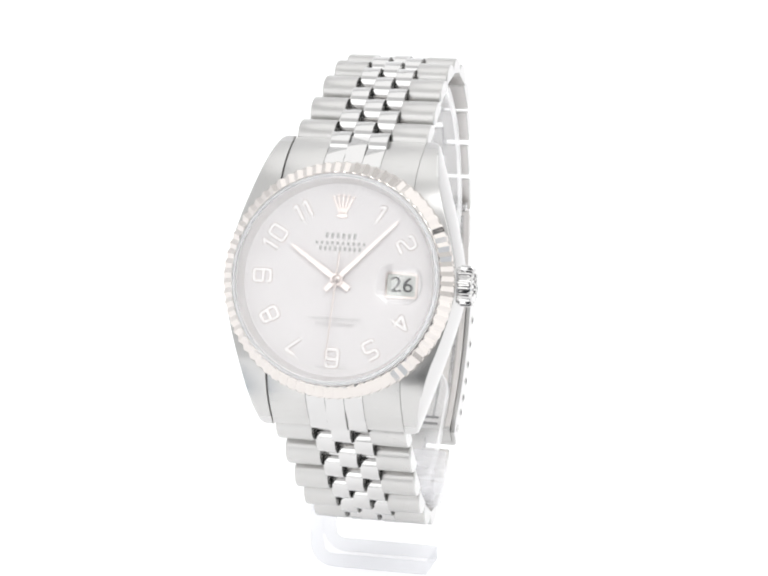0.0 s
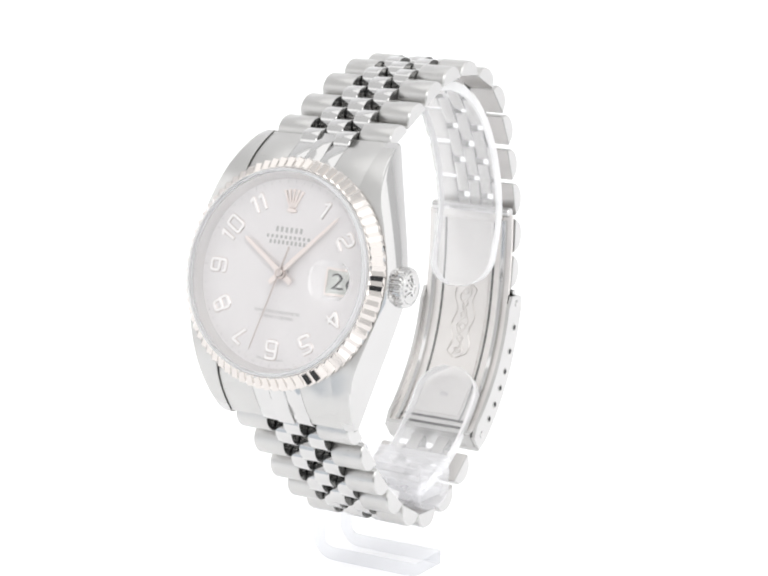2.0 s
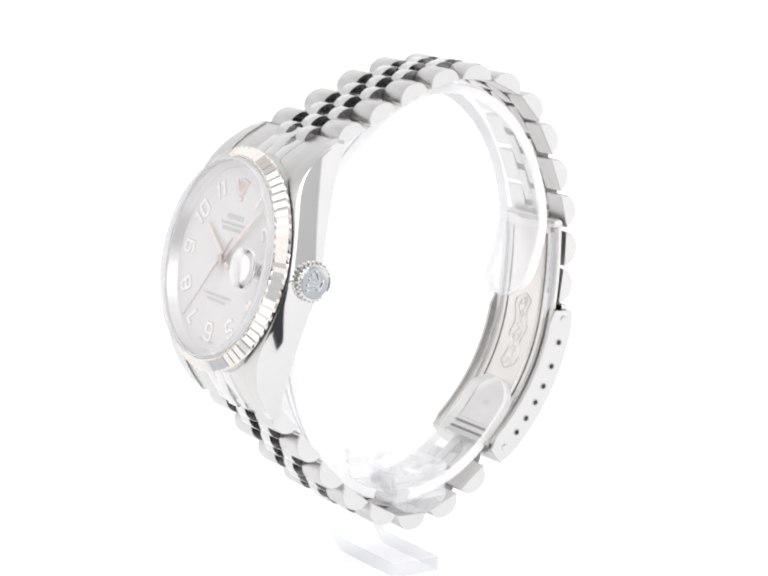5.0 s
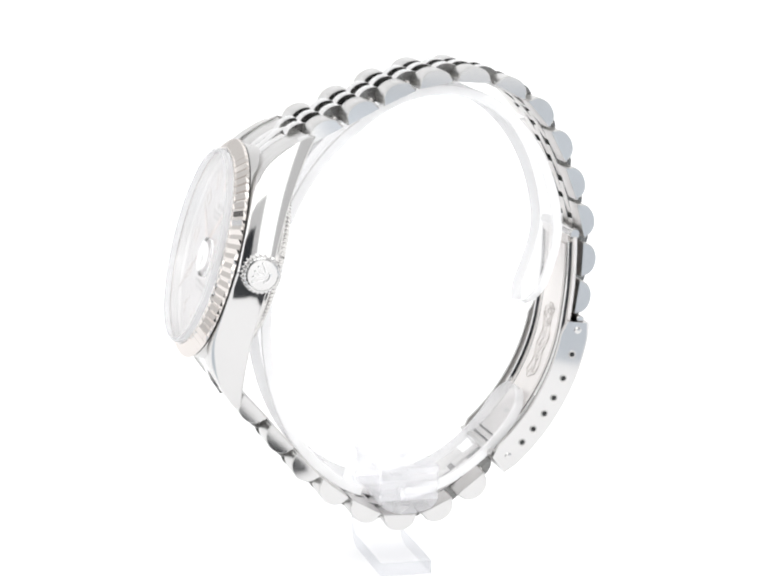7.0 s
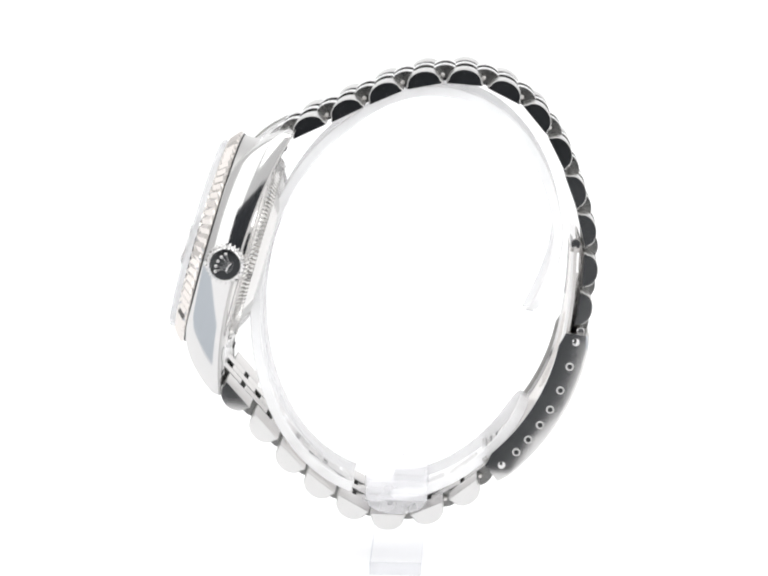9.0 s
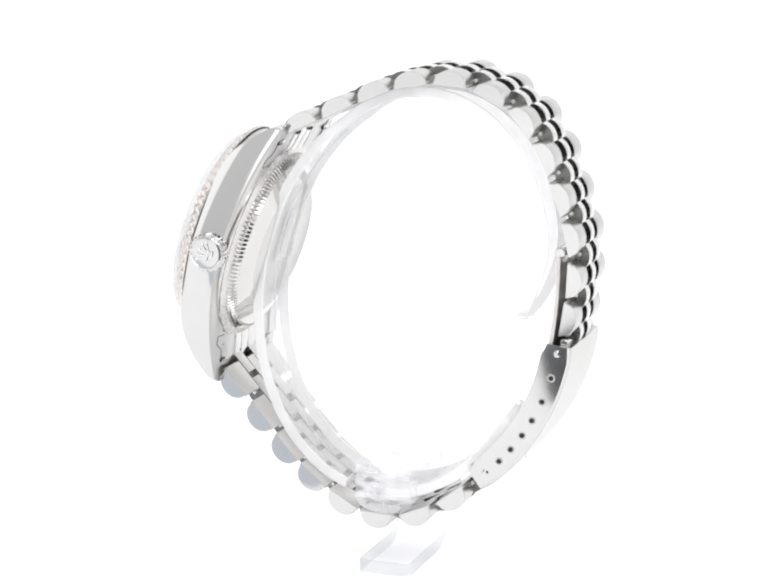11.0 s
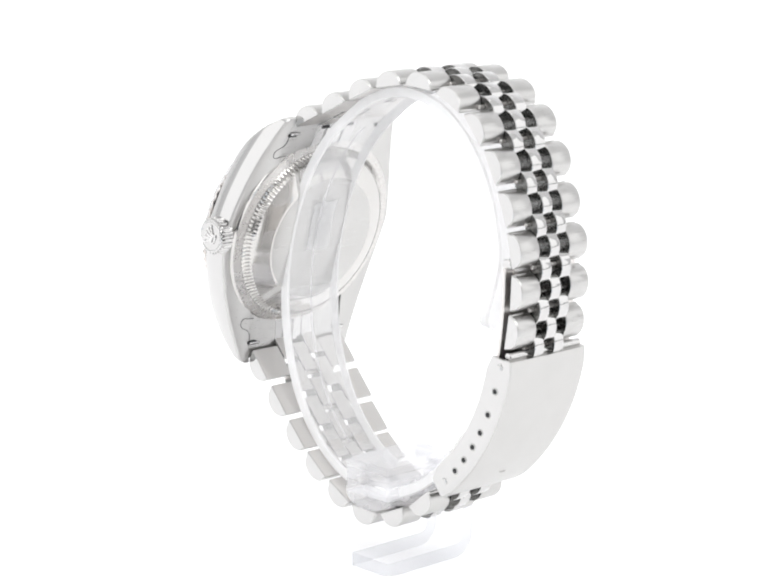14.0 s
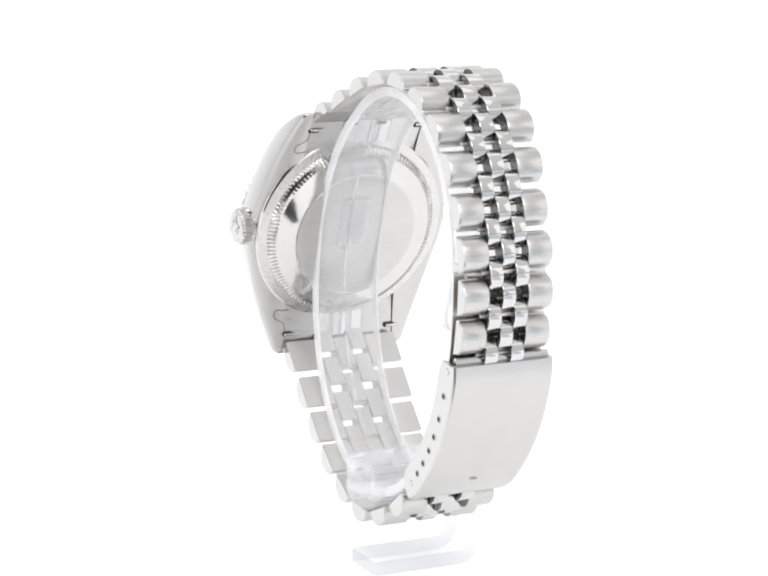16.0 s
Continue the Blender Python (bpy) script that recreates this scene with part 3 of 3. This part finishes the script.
def build_clasp():
    loops = []
    n = 24
    for k in range(n + 1):
        d = -6.9 + (-52.3 + 6.9) * k / n
        end = 1.2 * max(0, 1 - k / 2.0) + 1.6 * max(0, 1 - (n - k) / 2.0)
        y, z = arc_point(33, d)
        cx = drift(y)
        sec = [(8.5, 31.1 + end * 0.6), (8.5, 35.3 - end * 0.3), (8.38, 35.6 - end * 0.3), (8.05, 35.75 - end * 0.2), (-8.05, 35.75 - end * 0.2), (-8.38, 35.6 - end * 0.3),
               (-8.5, 35.3 - end * 0.3), (-8.5, 31.1 + end * 0.6), (-7.9, 31.1 + end * 0.6), (-7.9, 34.9 - end * 0.3), (7.9, 34.9 - end * 0.3), (7.9, 31.1 + end * 0.6)]
        loops.append([(cx + x, *arc_point(r, d)) for x, r in sec])
    shell = rings(loops)
    for f in shell.faces:
        if len(f.verts) == 4 and abs(f.calc_center_median().x + 2.4) > 8.45:
            f.material_index = 1
    cover = part("clasp_cover", shell, [brushed_case, polished], watch, "brushed folding clasp cover with pin holes", None, smooth=12)
    for d in (-15.8, -22.7, -28.6, -33.6, -38.7, -43.4):
        for s in (1, -1):
            y, z = arc_point(33.6, d)
            x = drift(y) + s * 8.5
            part("pin_hole", turned([(0.66, -0.02), (0.63, 0.05), (0.52, 0.1), (0.42, 0.06)], 16, "x"), brushed, cover, "", Matrix.Translation((x, y, z)) @ pose(0, 0, 0, 0, 0, 0 if s > 0 else 180))
            part("hole_core", turned([(0.40, -0.02), (0.40, 0.085)], 16, "x"), slot_mat, cover, "dark hole", Matrix.Translation((x, y, z)) @ pose(0, 0, 0, 0, 0, 0 if s > 0 else 180))
    for d in (-9.0, -48.7):
        for s in (1, -1):
            y, z = arc_point(33.6, d)
            part("rivet", turned([(0.6, -0.05), (0.58, 0.08), (0.35, 0.16)], 16, "x"), polished, cover, "", Matrix.Translation((drift(y) + s * 8.5, y, z)) @ pose(0, 0, 0, 0, 0, 0 if s > 0 else 180))

    loops = [[(-2.4 + x, *arc_point(r, d)) for x, r in ((-7.9, 31.3), (7.9, 31.3), (7.9, 35.0), (-7.9, 35.0))] for d in (-51.0, -52.25)]
    part("end_plate", rings(loops), brushed, cover, "closed lower end", None)
    y, z = arc_point(34.1, -6.3)
    part("cover_lip", turned([(0.5, -7.8), (0.62, -7.7), (0.62, 7.7), (0.5, 7.8)], 16, "x"), polished, cover, "rolled polished lip", Matrix.Translation((-2.4, y, z)))
    part("maker_mark", slab(rounded(1.3, 0.5, 0.24, 4), 0, 0.08, 0.03), polished, cover, "small raised mark",
         Matrix.Translation((-2.4, *arc_point(35.78, -43))) @ pose(0, 0, 0, 90 + 43, 0, 0) @ pose(0, 0, 0, 180, 0, 0))

    def blade_point(d, off):
        """The inner blade: straight down from the hinge, then along the inside of the cover."""
        if d < -9:
            return arc_point(31.9 + off, d)
        y0, z0 = arc_point(31.9 + off, -9)
        y1, z1 = 26.7 + off, 8.0
        k = (d + 9) / 26.0
        return y0 + (y1 - y0) * k + 0.35 * math.sin(math.pi * k), z0 + (z1 - z0) * k

    def blade(name, d0, d1, sec, mat, parent, label):
        loops = []
        for k in range(31):
            d = d0 + (d1 - d0) * k / 30
            loops.append([(-2.4 + x, *blade_point(d, off)) for x, off in sec])
        return part(name, rings(loops), mat, parent, label, None)
    b = blade("clasp_blade", 17, -51.5, ((-7.75, 0), (7.75, 0), (7.75, 0.5), (-7.75, 0.5)), inner_steel, watch, "satin inner folding blade with raised edges")
    for s in (1, -1):
        blade("blade_rail", 15.5, -50, [(s * 6.4 + x, off) for x, off in ((-0.45, 0), (-0.3, -0.42), (0.3, -0.42), (0.45, 0))], polished, b, "polished raised edge")
        blade("blade_groove", 14.5, -48, [(s * 4.6 + x, off) for x, off in ((-0.22, 0.1), (-0.2, -0.03), (0.2, -0.03), (0.22, 0.1))], shade_steel, b, "dark groove beside the middle leaf")
    blade("second_blade", 14, -46, ((-4.2, 0.1), (-4.0, -0.22), (4.0, -0.22), (4.2, 0.1)), inner_steel, b, "narrow middle leaf of the folding blade")
    # stamped ornament on the leaf: scrolls that cross between two wavy borders
    def scroll(fx, d0, d1, n, radius):
        path = []
        for k in range(n + 1):
            d = d0 + (d1 - d0) * k / n
            path.append((-2.4 + fx(k / n), *blade_point(d, -0.24)))
        part("ornament_scroll", wire(path, radius, 6), inner_steel, b, "stamped scroll of the ornament", None)
    for sg in (1, -1):
        scroll(lambda q: sg * (1.7 + 0.35 * math.sin(5 * math.pi * q + sg) - 1.5 * max(0.0, abs(2 * q - 1) - 0.85) * 6.5), -4.5, -27.5, 70, 0.15)
        scroll(lambda q: sg * (0.3 + 0.7 * math.sin(4.5 * math.pi * q + 0.6 * sg)), -5.5, -26.5, 70, 0.12)
    for k in range(6):
        d = -7.0 - 3.6 * k
        ring = [(-2.4 + 0.55 * math.cos(a), *blade_point(d + 0.95 * math.sin(a), -0.24)) for a in [2 * math.pi * j / 16 for j in range(17)]]
        part("ornament_scroll", wire(ring, 0.12, 6), inner_steel, b, "stamped scroll of the ornament", None)
    # printed size mark near the lower end
    blade("mark_bar", -38.6, -40.0, ((-0.8, -0.2), (-0.8, -0.26), (0.8, -0.26), (0.8, -0.2)), brushed, b, "faint stamped mark")
    for d in (-47.2, -49.4):
        blade("cross_slot", d, d - 0.55, ((-5.6, 0.1), (-5.6, -0.25), (5.6, -0.25), (5.6, 0.1)), slot_mat, b, "dark cross slot at the lower end")
    part("hinge_pin", turned([(0.7, -7.3), (0.85, -7.1), (0.85, 7.1), (0.7, 7.3)], 20, "x"), polished, watch, "clasp hinge pin", Matrix.Translation((-2.4, 27.0, 8.5)))
    part("hinge_knuckle", prism(rounded(1.5, 2.2, 0.5, 4, 0.1, -0.4), -6.0, 6.0, 0.2), inner_steel, watch, "", Matrix.Translation((-2.4, 26.9, 8.3)))


build_case()
build_bezel()
build_dial()
second_hand = build_time_pointers()
build_crystal()
build_crown()
build_caseback()
build_end_pieces()
build_back_details()
build_bracelet()
build_clasp()

# ---- the clear stand ----
stand = new("watch_stand")
tagged(stand, "clear acrylic watch stand with open ring and ridged block", "display stand")


def ring_point(deg, off):
    """The open ring: an oval that leans back, seen from the crown's side."""
    off -= 4.6 * (max(0.0, 27 - abs(deg)) / 27) ** 1.5
    if 15 < deg < 125:
        off += 2.0 * math.sin(math.pi * (deg - 15) / 110)
    a, b = 23.3 + off, 31.6 + off
    c, s = math.cos(radians(deg)), math.sin(radians(deg))
    t = radians(-9.0)
    py, pz = a * c, b * s
    return 1.0 + py * math.cos(t) - pz * math.sin(t), -1.2 + py * math.sin(t) + pz * math.cos(t)


def build_stand():
    def strap(name, d0, d1, n):
        loops = []
        for k in range(n + 1):
            d = d0 + (d1 - d0) * k / n
            e = min(k, n - k) / n * abs(d1 - d0)
            hw = 5.3 * math.sqrt(max(0.05, 1 - (max(0, 9 - e) / 9) ** 2)) if (k < n / 2 and name == "ring_strap") or (k > n / 2 and name == "ring_tail") else 5.3
            lp = []
            for x, off in ((-hw, -0.9), (hw, -0.9), (hw, 0.7), (-hw, 0.7)):
                lp.append((-1.3 + x, *ring_point(d, off)))
            loops.append(lp)
        ob = part(name, rings(loops), milky, stand, "clear bent plastic strap with scuffs", None, smooth=30)
        ob.visible_shadow = False
        for s in (1, -1):
            lips = []
            for k in range(n + 1):
                d = d0 + (d1 - d0) * k / n
                w = abs(loops[k][1][0] - loops[k][0][0]) / 2
                lips.append([(-1.3 + s * (w + x), *ring_point(d, off)) for x, off in ((0.02, -0.95), (0.4, -0.8), (0.4, 0.6), (0.02, 0.75))])
            lip = part("strap_edge", rings(lips), edge_mat, ob, "white strip added for the bright look through the edge", None, smooth=30)
            lip.visible_shadow = False
    strap("ring_strap", 2, 262, 150)
    strap("ring_tail", 278, 336, 44)
    # ridged block: stacked steps over a barrel-shaped foot
    loops = []
    for k in range(5):
        w = 0.0 if k % 2 == 0 else 0.12
        for z in (-32.7 + 1.08 * k, -32.7 + 1.08 * k + 0.85):
            loops.append([(-0.75 + x, y, z) for x, y in rounded(15.5 - 2 * w, 9.8 - 2 * w, 0.6, 4)])
    loops.append([(-0.75 + x, y, -27.3) for x, y in rounded(14.9, 9.2, 0.4, 4)])
    block = part("block", rings(loops), block_mat, stand, "ridged clear block", None, smooth=20)
    block.visible_shadow = False
    prof = [(4.9 * math.cos(a), -32.75 + 2.25 * math.sin(a)) for a in [-math.pi * k / 14 for k in range(15)]]
    barrel = part("barrel", prism(prof, -8.4, 6.9, 0.4), block_mat, block, "barrel-shaped underside", None, smooth=40)
    barrel.visible_shadow = False
    loops = [[(-1.3 + x, *ring_point(d, off)) for x, off in ((0.25, -0.88), (0.5, -1.12), (0.75, -0.88))] for d in [130 + 3 * k for k in range(40)]]
    part("rib", rings(loops), milky, stand, "fine moulded rib", None)
    loops = [[(-1.3 + x, *ring_point(d, off)) for x, off in ((-2.6, -0.88), (-2.6, -1.0), (2.2, -1.0), (2.2, -0.88))] for d in [163 + 2 * k for k in range(9)]]
    part("clear_label", rings(loops), milky, stand, "small clear sticker", None)
    # foot plate, post and arm are one bent strip
    path = [(5.8, -44.3), (-9.5, -44.3)] + [(-9.5 - 2.6 * math.sin(a), -41.7 - 2.6 * math.cos(a)) for a in [math.pi / 2 * k / 6 for k in range(1, 7)]] + [(-12.1, -31.5)]
    path += [(-9.6 - 2.5 * math.cos(a), -31.5 + 2.5 * math.sin(a)) for a in [math.pi / 2 * k / 6 for k in range(1, 7)]] + [(-8.0, -29.0)]
    loops = []
    for i, (x, z) in enumerate(path):
        x0, z0 = path[max(i - 1, 0)]
        x1, z1 = path[min(i + 1, len(path) - 1)]
        dx, dz = x1 - x0, z1 - z0
        ln = math.hypot(dx, dz)
        nx, nz = -dz / ln * 1.15, dx / ln * 1.15
        loops.append([(x + nx, -4.1, z + nz), (x + nx, 4.1, z + nz), (x - nx, 4.1, z - nz), (x - nx, -4.1, z - nz)])
    foot = part("foot_strip", rings(loops), acrylic, stand, "clear bent strip: foot plate, post and arm", None, smooth=30)
    foot.visible_shadow = False
    # the cut edges of the strip look grey
    for y in (-4.13, 4.13):
        cut = [[(lp[0][0] * (1 - q) + lp[3][0] * q, y + dy, lp[0][2] * (1 - q) + lp[3][2] * q) for q, dy in ((0.0, -0.02), (1.0, -0.02), (1.0, 0.02), (0.0, 0.02))] for lp in loops]
        part("cut_edge", rings(cut), acrylic_edge, foot, "grey cut edge", None, smooth=30).visible_shadow = False
    end = [(5.82, -4.1), (5.88, -4.1), (5.88, 4.1), (5.82, 4.1)]
    part("cut_edge", slab(end, -45.4, -43.2, 0.01), acrylic_edge, foot, "grey cut edge", None).visible_shadow = False


build_stand()

# ---- the turning ----


def turn(t):
    return -13.43 - 8.7326 * t


def motions():
    for thing in (watch, stand):
        walk(thing, [(float(k), pose(0, 0, Z0, 0, 0, turn(k))) for k in range(17)])
    base = HEAD.copy()
    base.translation = base.translation * MM
    walk(second_hand, [(float(k), base @ pose(0, 0, 0.00092, 0, 0, SECOND0 - 6 * k)) for k in range(17)])


motions()
